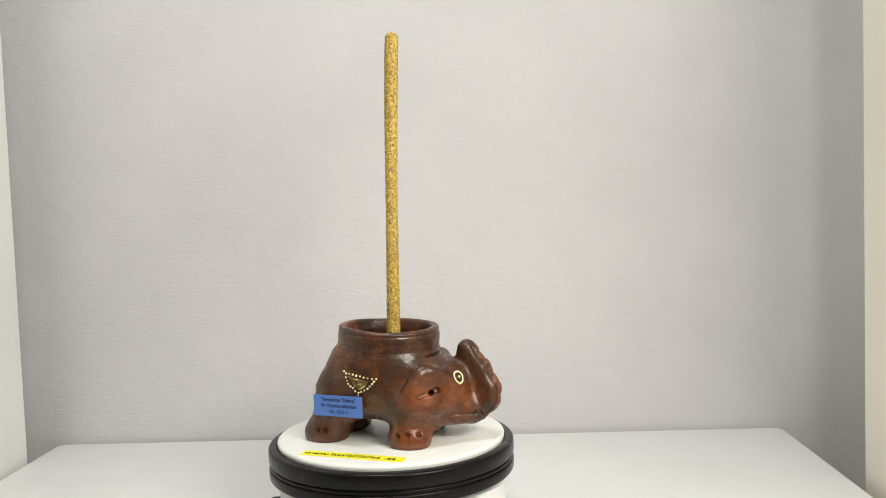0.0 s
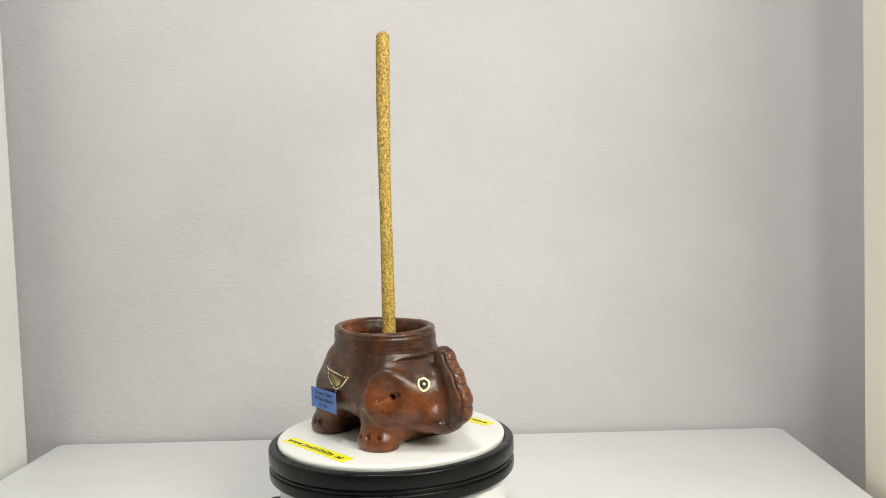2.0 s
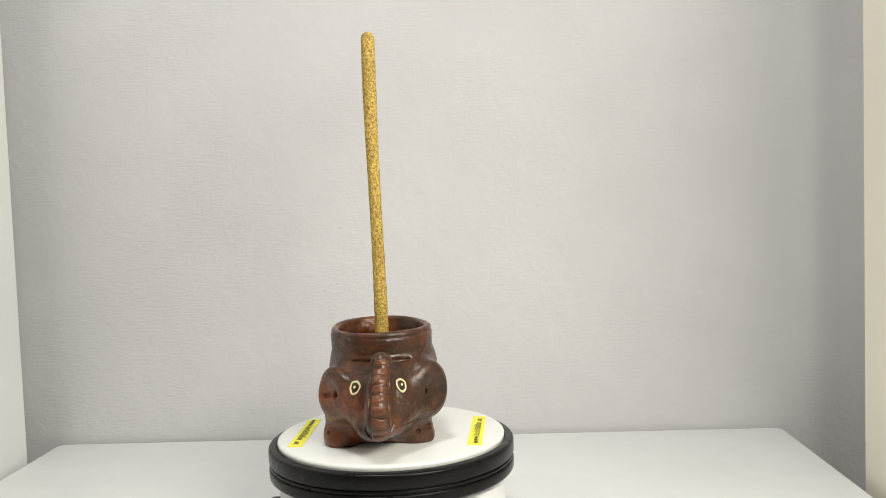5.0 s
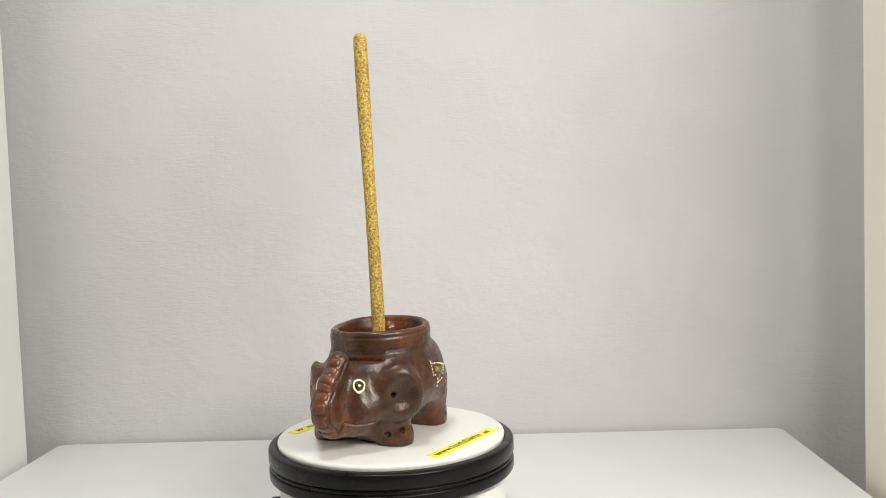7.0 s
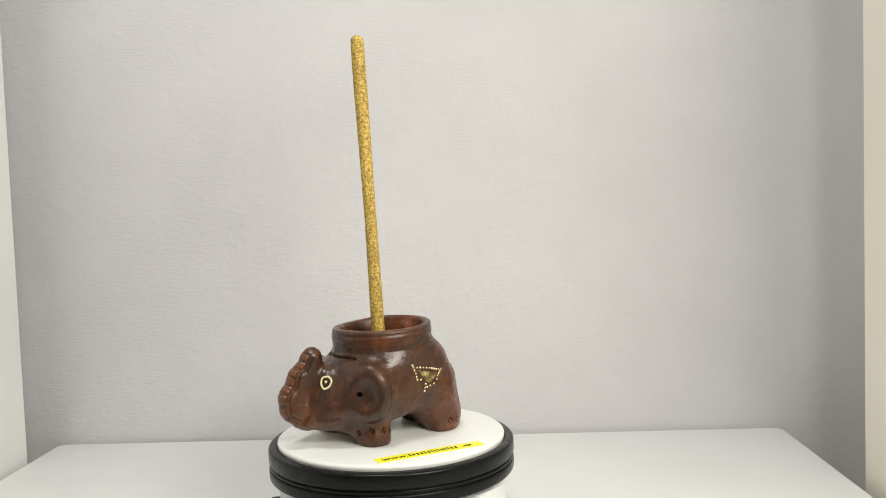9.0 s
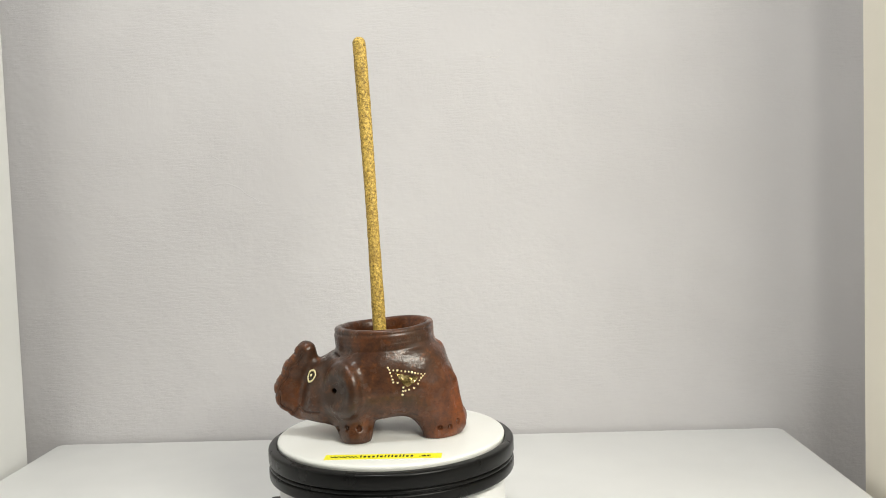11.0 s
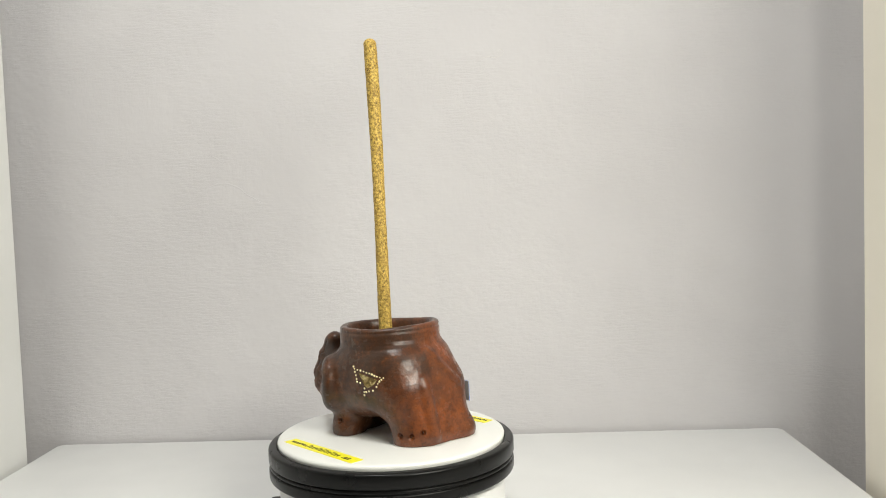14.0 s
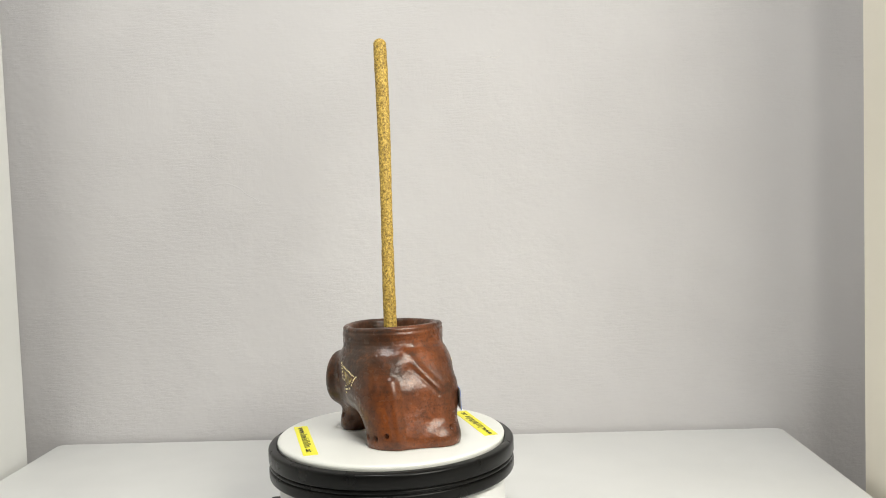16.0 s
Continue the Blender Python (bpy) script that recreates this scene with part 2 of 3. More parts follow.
def build_table():
    table = tagged(empty("table"), "small white laminate table pushed against the wall", "table")
    table.location = (0, 0, -0.72)
    bm = box(-0.4085, 0.4055, -0.34, BACK_Y - 0.005, 0.694, 0.72)
    up = [e for e in bm.edges if abs(e.verts[0].co.z - e.verts[1].co.z) > 0.01]
    bmesh.ops.bevel(bm, geom=up, offset=0.010, segments=5, affect="EDGES", profile=0.5)
    rim = [e for e in bm.edges if e.verts[0].co.z > 0.715 and e.verts[1].co.z > 0.715]
    bmesh.ops.bevel(bm, geom=rim, offset=0.002, segments=2, affect="EDGES", profile=0.5)
    part("tabletop", bm, TABLE_WHITE, table, smooth=False)
    for x in (-0.38, 0.34):
        for y in (-0.31, 0.22):
            part("leg", box(x, x + 0.036, y, y + 0.036, 0.0, 0.694, 0.003), TABLE_WHITE, table, smooth=False)
    return table


# ---- the turntable ----
def build_turntable():
    tt = tagged(empty("turntable"), "white motorised turntable with a black rim, standing on the white table", "turntable")
    z = TOP
    base = part("base", lathe([(0, 0.0005), (0.088, 0.0005), (0.0905, 0.003), (0.0915, z - 0.0292), (0, z - 0.0292)]), BASE_WHITE, tt, "white cylindrical housing")
    ring = [(0.084, z - 0.0288), (0.0968, z - 0.0288), (0.0979, z - 0.0286), (0.0985, z - 0.0280), (0.0988, z - 0.0271), (0.0989, z - 0.0216), (0.0987, z - 0.0207), (0.0981, z - 0.0203),
            (0.0971, z - 0.0202), (0.0970, z - 0.0194), (0.0980, z - 0.0192), (0.0984, z - 0.0188), (0.0984, z - 0.0174), (0.0980, z - 0.0170), (0.0970, z - 0.0168), (0.0970, z - 0.0160),
            (0.0982, z - 0.0158), (0.0987, z - 0.0154), (0.0990, z - 0.0147), (0.0990, z - 0.0066), (0.0988, z - 0.0056), (0.0982, z - 0.0048), (0.0972, z - 0.0044), (0.0938, z - 0.0040),
            (0.0926, z - 0.0039), (0.0921, z - 0.0043), (0.0920, z - 0.0060), (0.0920, z - 0.013), (0.084, z - 0.013), (0.084, z - 0.0288)]
    part("rim", lathe(ring, 160), RING_BLACK, tt, "glossy black plastic rim with a groove")
    # switch on the housing
    a = radians(186 + TURN0)
    sw = part("switch", box(-0.004, 0.004, -0.005, 0.005, -0.012, 0.012, 0.0012), KNOB_BLACK, tt, "small black switch")
    sw.matrix_local = pose(0.0940 * math.cos(a), 0.0940 * math.sin(a), z - 0.0585, 0, 0, math.degrees(a))
    disc = part("disc", lathe([(0, -0.0120), (0.0908, -0.0120), (0.0911, -0.0046), (0.0916, -0.0034), (0.0917, -0.0020), (0.0913, -0.0009), (0.0904, -0.0002), (0.0888, 0.0001), (0, 0.0001)], 160), DISC_WHITE, tt, "white round rotating plate")
    disc.location = (0, 0, z)
    for a, b in (((-0.0668, -0.0484), (0.0074, -0.0808)), ((0.0673, 0.0452), (-0.0088, 0.0818))):
        a, b = Vector((*a, 0)), Vector((*b, 0))
        d = (b - a)
        ang = math.degrees(math.atan2(d.y, d.x))
        ln = d.length + 0.002
        mid = (a + b) / 2
        strip = part("strip", box(-ln / 2, ln / 2, -0.0056, 0.0056, 0.00015, 0.00045), STRIP_YELLOW, disc, "yellow web address strip", smooth=False)
        place = pose(mid.x, mid.y, 0, 0, 0, ang)
        strip.matrix_local = place
        # the address: its ends are lettered, the shop's name in between is plain bars
        lettering("print", "www.", 0.0078, INK_BLACK, disc, place @ pose(-0.0285, -0.0002, 0.0005) @ Matrix.Diagonal((1.15, 0.9, 1, 1)))
        lettering("print", ".at", 0.0078, INK_BLACK, disc, place @ pose(0.0308, -0.0002, 0.0005) @ Matrix.Diagonal((1.15, 0.9, 1, 1)))
        bm = bmesh.new()
        x = -0.0170
        for i, tall in enumerate((1, 0, 0, 0, 1, 0, 1, 1, 1, 0, 1, 1, 0, 0)):
            w = 0.0011 if tall else 0.0018
            h = 0.0056 if tall else 0.0040
            bmesh.ops.create_cube(bm, size=1, matrix=Matrix.Translation((x + w / 2, -0.0026 + h / 2, 0.00052)) @ Matrix.Diagonal((w, h, 0.0001, 1)))
            x += w + 0.00145
        bars = part("print", bm, INK_BLACK, disc, smooth=False)
        bars.matrix_local = place
    return tt, disc


# ---- the elephant-shaped holder, modelled as a field of blended clay lumps (millimetres) ----
def smin(a, b, k):
    h = np.clip(0.5 + 0.5 * (b - a) / k, 0, 1)
    return b + (a - b) * h - k * h * (1 - h)


def smax(a, b, k):
    return -smin(-a, -b, k)


def f_super(P, c, r, p):
    q = [np.abs(P[i] - c[i]) / r[i] + 1e-6 for i in range(3)]
    s = (q[0] ** p + q[1] ** p + q[2] ** p) ** (1.0 / p)
    g = np.sqrt(sum((s ** (1 - p) * q[i] ** (p - 1) / r[i]) ** 2 for i in range(3)))
    return (s - 1) / g


def f_ball(P, c, r):
    return np.sqrt((P[0] - c[0]) ** 2 + (P[1] - c[1]) ** 2 + (P[2] - c[2]) ** 2) - r


def f_cone(P, a, b, ra, rb, sy=1.0):
    d = [b[i] - a[i] for i in range(3)]
    q = [P[i] - a[i] for i in range(3)]
    L = sum(x * x for x in d)
    h = np.clip(sum(q[i] * d[i] for i in range(3)) / L, 0, 1)
    e = [q[i] - d[i] * h for i in range(3)]
    return np.sqrt(e[0] ** 2 + (e[1] / sy) ** 2 + e[2] ** 2) - (ra + (rb - ra) * h)


def f_block(P, c, half, r):
    q = [np.abs(P[i] - c[i]) - half[i] + r for i in range(3)]
    out = np.sqrt(sum(np.maximum(x, 0) ** 2 for x in q))
    return out + np.minimum(np.maximum(np.maximum(q[0], q[1]), q[2]), 0) - r


def f_plate(P, c, along, up, thick, axes):
    """An ellipsoid plate: along and up are its in-plane unit directions."""
    n = np.cross(along, up)
    q = [P[i] - c[i] for i in range(3)]
    L = [sum(q[i] * v[i] for i in range(3)) / a for v, a in ((along, axes[0]), (up, axes[1]), (n, thick))]
    k0 = np.sqrt(L[0] ** 2 + L[1] ** 2 + L[2] ** 2) + 1e-6
    k1 = np.sqrt((L[0] / axes[0]) ** 2 + (L[1] / axes[1]) ** 2 + (L[2] / thick) ** 2) + 1e-6
    return k0 * (k0 - 1) / k1


# measures of the clay lumps (mm): place, size
G = {
    "body": (-5.8, -0.334, 50.0, 44.9, 43.8, 33.4),
    "pot": (-0.496, -0.988, 40.4, 88.8, 0.0435),
    "skull": (44.3, -2.9, 36.9, 24.2, 23.5, 25.2),
    "muzzle": (50.6, 1.2, 29.0, 66.8, -3.9, 23.2, 18.5, 11.4),
    "ear_left": (33.5, 36.0, 42.5, 17.5, 20.7, 7.6, -0.66),
    "ear_right": (40.0, -36.5, 43.5, 17.5, 19.6, 6.5, -0.76),
    "front_left": (23.9, 24.2, 9.5, 6.8),
    "front_right": (23.1, -32.2, 11.3, 6.2),
    "hind_left": (-39.4, 20.1, 11.1, 19.9),
    "hind_right": (-44.1, -24.2, 8.6, 15.7),
}
TRUNK = [[73.4, -1.6, 23.3, 8.0], [80.8, -1.9, 30.1, 7.2], [81.9, -1.7, 39.7, 7.3], [74.2, -0.9, 55.3, 6.9], [63.2, 1.2, 69.8, 6.6]]
# the trunk's thick root, grown together with the face: ends, radii, flattening
ROOT = (((63.0, 0.8, 68.8), (57.5, -0.8, 50.0), 6.2, 10.5, 0.80), ((74.5, -0.9, 54.5), (58.0, -1.0, 47.0), 6.4, 9.5, 0.85),
        ((80.5, -1.7, 41.0), (58.0, -1.2, 38.0), 6.8, 10.0, 0.90), ((79.0, -1.8, 30.5), (58.0, -1.2, 31.0), 7.2, 9.5, 1.05))

# the mouth's line from the trunk's foot back along each jaw (mm)
MOUTH = (((76.0, 13.0, 24.0), (69.0, 18.0, 21.8), (61.0, 24.0, 21.6), (53.0, 29.0, 22.6)), ((77.0, -14.0, 24.0), (70.0, -20.0, 21.8), (63.0, -25.0, 21.2), (57.0, -29.0, 21.0)))
GROOVES, FOLDS = [], []    # lines cut into and raised on the clay, laid on its surface before it is meshed


def clay_lumps(P):
    """The distances to the single lumps, by part."""
    x, y, z = P
    wav = 0.7 * np.sin(x * 0.11 + 1.3) * np.sin(y * 0.13 + z * 0.07) + 0.5 * np.sin(z * 0.19 + y * 0.09 + x * 0.05)
    g = G["body"]
    c, s = math.cos(0.07), math.sin(0.07)
    Q = [(x - g[0]) * c + (y - g[1]) * s, (y - g[1]) * c - (x - g[0]) * s, z]
    body = f_super(Q, (0, 0, g[2]), g[3:6], 2.6) + wav * 0.6
    g = G["pot"]
    rr = np.sqrt((x - g[0]) ** 2 + (y - g[1]) ** 2)
    top = g[3] - g[4] * x + 0.6 * np.sin(2 * np.arctan2(y, x) + 0.6)
    wall = g[2] - 0.5 * np.exp(-((z - 72) / 4.0) ** 2)
    qa, qb = rr - wall + 3.2, np.abs(z - (top + 48) / 2) - (top - 48) / 2 + 3.2
    collar = np.sqrt(np.maximum(qa, 0) ** 2 + np.maximum(qb, 0) ** 2) + np.minimum(np.maximum(qa, qb), 0) - 3.2 + wav * 0.35
    g, h = G["skull"], G["muzzle"]
    head = smin(f_super(P, g[:3], g[3:6], 2.6), f_cone(P, h[:3], h[3:6], h[6], h[7], 1.3), 8) + wav * 0.4
    # flat cheeks, on which the eyes sit
    for n, e in (((0.91, 0.30, 0.28), (58.6, 15.3, 51.3)), ((0.85, -0.43, 0.30), (60.8, -19.5, 51.2))):
        head = smax(head, (x - e[0]) * n[0] + (y - e[1]) * n[1] + (z - e[2]) * n[2] - 1.2, 4.0)
    trunk = None
    for a, b in zip(TRUNK, TRUNK[1:]):
        d = f_cone(P, a[:3], b[:3], a[3], b[3], 1.22)
        trunk = d if trunk is None else smin(trunk, d, 2.0)
    for a, b, ra, rb, flat in ROOT:
        trunk = smin(trunk, f_cone(P, a, b, ra, rb, flat), 8.0)
    trunk = trunk + wav * 0.3 + 0.8
    lumps = {"body": body, "collar": collar, "head": head, "trunk": trunk}
    for s, side in ((1, "left"), (-1, "right")):
        g = G["ear_" + side]
        d = np.array((g[6], s * math.sqrt(1 - g[6] ** 2), 0.0))
        lumps["ear_" + side] = f_plate(P, g[:3], d, np.array((0, 0, 1.0)), g[5], (g[3], g[4])) + wav * 0.3
        g = G["front_" + side]
        lumps["front_" + side] = smin(f_cone(P, (g[0], g[1], 5), (g[0] - 2, g[1] + s, 32), g[2] + 1.0, g[2] + 0.5, 1.1), f_block(P, (g[0] - 1, g[1] / 2, 14), (g[3], abs(g[1]) / 2 + 4, 15), 8), 6)
        foot = f_super(P, (g[0] + 0.5, g[1] + 1.5 * s, 5.5), (17.0 if s < 0 else 11.5, 13.0, 11.5), 2.3)
        lumps["front_" + side] = smin(lumps["front_" + side], foot, 5) + wav * 0.4
        g = G["hind_" + side]
        lumps["hind_" + side] = smin(f_cone(P, (g[0], g[1], 5), (g[0] + 4, g[1] + s, 40), g[2] + 2.5, g[2] + 2.0, 1.05), f_block((x + 0.24 * (20 - z), y, z), (g[0] - 1.5, g[1] / 2, 26), (g[3] - 1.3, abs(g[1]) / 2 + 5.7, 30), 14), 13)
    return lumps


TOES = []    # places of the stamped toes (mm), found on the clay before they are cut


def clay(P, lumps=None):
    x, y, z = P
    L = lumps or clay_lumps(P)
    belly = f_block(P, (-11, -1, 33), (34, 37, 15), 12)
    f = smin(smin(L["body"], belly, 10), L["hind_left"], 10)
    for k, v in (("hind_right", 12), ("front_left", 9), ("front_right", 9)):
        f = smin(f, L[k], v)
    # chest between the front legs, grown together with the jaw
    f = smin(f, f_block(P, (26, -4, 17), (13, 33, 15), 10), 7)
    # splayed hind foot
    f = smin(f, f_super(P, (-51, -20.5, 5), (15, 13.5, 9), 2.2), 11)
    neck = f_super(P, (36, -1.5, 50), (18, 24, 16.5), 2.2)
    face = smin(smin(smin(L["head"], neck, 6), L["ear_left"], 13), L["ear_right"], 13)
    f = smin(f, face, 13.0)
    f = smin(f, L["collar"], 3.0)
    f = smin(f, L["trunk"], 4.5)
    # tail laid across the rump
    f = smin(f, f_cone(P, (-43.0, 5, 70), (-54.6, -20, 42), 3.6, 2.6), 3.0)
    f = smax(f, -f_cone(P, (-52.0, 2.0, 61.5), (-57.6, -19, 39), 0.8, 0.8), 2.0)
    # passage between the legs, hollow inside
    arch = np.maximum(np.sqrt(((x + 9.5) / 19.3) ** 2 + (np.maximum(z + 2, 0) / (13.5 + 12.5 * np.clip(np.abs(y) / 36, 0, 1) ** 2)) ** 2) - 1, -2) * 18
    f = smax(f, -arch, 3.0)
    g = G["pot"]
    rr = np.sqrt((x - g[0]) ** 2 + (y - g[1]) ** 2)
    hollow = np.maximum(rr - 34.3 + 1.5 * np.exp(-((z - 80) / 6) ** 2), 33 - z)
    f = smax(f, -hollow, 3.0)
    f = smin(f, f_ball(P, (-33, -13, 80), 5.0), 3.0)
    # turned line under the rim
    f = smax(f, -(np.sqrt((rr - g[2] - 0.3) ** 2 + (z - (85.0 - g[4] * x)) ** 2) - 0.8), 0.8)
    # pinched joint where the pot's wall meets the shoulders
    f = smax(f, -(np.sqrt((rr - 41.6) ** 2 + (z - 66.5 + 0.02 * x) ** 2) + 3.0 - 3.9 * np.clip((x - 2) / 24, 0, 1) * np.clip((40 - np.abs(y)) / 26, 0, 1)), 3.5)
    # turning marks on the pot's wall
    f = f + np.clip((z - 66) / 6, 0, 1) * np.clip((rr - 35) / 3, 0, 1) * (0.07 * np.sin((z + g[4] * x) * 0.9) + 0.06 * np.sin((z + g[4] * x) * 2.1 + 1))
    # dished ears with a hole, mouth
    for s, hx, side in ((1, 38.5, "left"), (-1, 41.0, "right")):
        g = G["ear_" + side]
        d = np.array((g[6], s * math.sqrt(1 - g[6] ** 2), 0.0))
        n = np.array((s * d[1], -s * d[0], 0.0))
        f = smax(f, -f_plate(P, np.array(g[:3]) + n * 11.6 + d * 0.5, d, np.array((0, 0, 1.0)), 9.0, (14.5, 16.0)), 3.5)
        f = smax(f, -f_cone(P, (hx + 5, 44 * s, 42), (hx - 1, 27 * s, 42), 2.3, 1.8), 1.0)
        if s < 0:
            f = smax(f, -f_cone(P, (36.0, -44.0, 40.2), (47.5, -35.0, 43.8), 1.7, 2.7), 1.2)
    for line in FOLDS:
        for a, b in zip(line, line[1:]):
            f = smin(f, f_cone(P, a, b, 2.6, 2.6), 5.0)
    for line in GROOVES:
        for a, b in zip(line, line[1:]):
            f = smax(f, -f_cone(P, a, b, 1.0, 1.0), 0.5)
    for c in TOES:
        f = smax(f, -f_ball(P, c, 2.25), 0.4)
    return np.maximum(f, 0.3 - z)


def on_clay_many(points, ways):
    """From points (mm) along the ways to the clay's surface: the places and the normals there."""
    p = np.array([tuple(v) for v in points], float)
    w = np.array([tuple(Vector(v).normalized()) for v in ways], float)
    for _ in range(70):
        d = clay([p[:, 0], p[:, 1], p[:, 2]])
        p = p + w * d[:, None] * 0.75
    e = 0.4
    n = np.stack([clay([p[:, j] + (e if j == i else 0) for j in range(3)]) - clay([p[:, j] - (e if j == i else 0) for j in range(3)]) for i in range(3)], -1)
    n /= np.linalg.norm(n, axis=1)[:, None] + 1e-9
    return [Vector(v) for v in p], [Vector(v) for v in n]


def on_clay(p, way):
    a, b = on_clay_many([p], [way])
    return a[0], b[0]


def surface_net(field, lo, hi, step):
    """A mesh of quads on the field's zero surface."""
    ax = [np.arange(lo[i], hi[i] + step, step, dtype=np.float32) for i in range(3)]
    P = np.meshgrid(*ax, indexing="ij", sparse=False)
    V = field(P).astype(np.float32)
    n = V.shape
    S = V < 0
    cell = tuple(k - 1 for k in n)
    total = np.zeros((*cell, 3), np.float32)
    count = np.zeros(cell, np.float32)

    def corner(a, o):
        return a[o[0]:o[0] + cell[0], o[1]:o[1] + cell[1], o[2]:o[2] + cell[2]]

    for axis in range(3):
        others = [i for i in range(3) if i != axis]
        for u in (0, 1):
            for v in (0, 1):
                o = [0, 0, 0]
                o[others[0]], o[others[1]] = u, v
                q = list(o)
                q[axis] = 1
                a, b = corner(V, o), corner(V, q)
                hit = (a < 0) != (b < 0)
                t = np.where(hit, a / np.where(hit, a - b, 1), 0)
                for i in range(3):
                    total[..., i] += np.where(hit, t if i == axis else o[i], 0)
                count += hit
    live = count > 0
    index = -np.ones(cell, np.int64)
    index[live] = np.arange(live.sum())
    ijk = np.argwhere(live)
    verts = (ijk + total[live] / count[live][:, None]) * step + np.array([a[0] for a in ax])
    quads = []
    for axis in range(3):
        u, v = [(1, 2), (2, 0), (0, 1)][axis]
        sl0, sl1 = [slice(None)] * 3, [slice(None)] * 3
        sl0[axis], sl1[axis] = slice(0, -1), slice(1, None)
        a, b = S[tuple(sl0)], S[tuple(sl1)]
        where = np.argwhere(a != b)
        flip = a[tuple(where.T)]
        ok = (where[:, u] > 0) & (where[:, v] > 0) & (where[:, u] < n[u] - 1) & (where[:, v] < n[v] - 1)
        where, flip = where[ok], flip[ok]
        idx = []
        for du, dv in ((1, 1), (0, 1), (0, 0), (1, 0)):
            w = where.copy()
            w[:, u] -= du
            w[:, v] -= dv
            idx.append(index[tuple(w.T)])
        q = np.stack(idx, -1)
        q[~flip] = q[~flip][:, ::-1]
        quads.append(q)
    return verts, np.concatenate(quads)


def raw_mesh(name, verts, quads, normals, mat, parent, label=""):
    me = bpy.data.meshes.new(name)
    me.vertices.add(len(verts))
    me.vertices.foreach_set("co", (verts * 0.001).astype(np.float32).ravel())
    me.loops.add(quads.size)
    me.loops.foreach_set("vertex_index", quads.astype(np.int32).ravel())
    me.polygons.add(len(quads))
    me.polygons.foreach_set("loop_start", np.arange(0, quads.size, 4, dtype=np.int32))
    me.update(calc_edges=True)
    me.validate()
    me.polygons.foreach_set("use_smooth", np.ones(len(me.polygons), bool))
    me.normals_split_custom_set_from_vertices([tuple(v) for v in normals])
    me.materials.append(mat)
    ob = new(name, me)
    ob.parent = parent
    if label:
        ob["label"] = label
    return ob


def gold_ring(r, tube, n=28, squash=1.0):
    bm = bmesh.new()
    rings = []
    for i in range(n):
        a = 2 * math.pi * i / n
        k = 1 + 0.05 * math.sin(3 * a + 0.5) + 0.03 * math.sin(6 * a)
        ring = []
        for j in range(6):
            b = 2 * math.pi * j / 6
            rad = (r * k + tube * math.cos(b))
            ring.append(bm.verts.new((rad * math.cos(a), rad * math.sin(a) * squash, tube * 0.45 * math.sin(b))))
        rings.append(ring)
    for i in range(n):
        p, q = rings[i], rings[(i + 1) % n]
        for j in range(6):
            bm.faces.new((p[j], q[j], q[(j + 1) % 6], p[(j + 1) % 6]))
    return bm


def dome(r, h, n=14, m=4):
    return lathe([(0, -h)] + [(r, -h * 0.9)] + [(r * math.cos(math.pi / 2 * i / m), h * math.sin(math.pi / 2 * i / m)) for i in range(m)] + [(0, h)], n)


def stuck(ob, place, normal, up=(0, 0, 1), lift=0.0):
    """Set ob on the clay at place (mm), its z along the normal, its y towards up."""
    n = Vector(normal).normalized()
    x = Vector(up).cross(n).normalized()
    y = n.cross(x)
    m = Matrix((x, y, n)).transposed().to_4x4()
    ob.matrix_local = Matrix.Translation(Vector(place) * 0.001 + n * lift) @ m
    return ob


def clay_patch(name, corners, side, mat, parent, label, lift=0.35):
    """A thin flaky chip laid over the clay inside the outline of corners (x, z in mm)."""
    bm = bmesh.new()
    n, k = 7, len(corners) * 4
    mx, mz = (sum(c[i] for c in corners) / len(corners) for i in (0, 1))
    edge = []
    for a, b in zip(corners, corners[1:] + corners[:1]):
        edge += [(a[0] + (b[0] - a[0]) * u / 4, a[1] + (b[1] - a[1]) * u / 4) for u in range(4)]
    spots = [(mx, mz)] + [(mx + (x - mx) * r / n, mz + (z - mz) * r / n) for r in range(1, n + 1) for x, z in edge]
    places, normals = on_clay_many([(x, side * 60, z) for x, z in spots], [(0, -side, 0)] * len(spots))
    vs = []
    for i, (p, nn) in enumerate(zip(places, normals)):
        out = i > (n - 1) * k
        vs.append(bm.verts.new((p + nn * (-0.3 if out else lift + 0.35 * noise.noise(p * 0.45))) * 0.001))
    for i in range(k):
        bm.faces.new((vs[0], vs[1 + i], vs[1 + (i + 1) % k]))
        for r in range(n - 1):
            a, b = 1 + r * k, 1 + (r + 1) * k
            bm.faces.new((vs[a + i], vs[b + i], vs[b + (i + 1) % k], vs[a + (i + 1) % k]))
    bmesh.ops.recalc_face_normals(bm, faces=bm.faces[:])
    if sum(f.normal.y * side for f in bm.faces) < 0:
        bmesh.ops.reverse_faces(bm, faces=bm.faces[:])
    return part(name, bm, mat, parent, label, smooth=False)


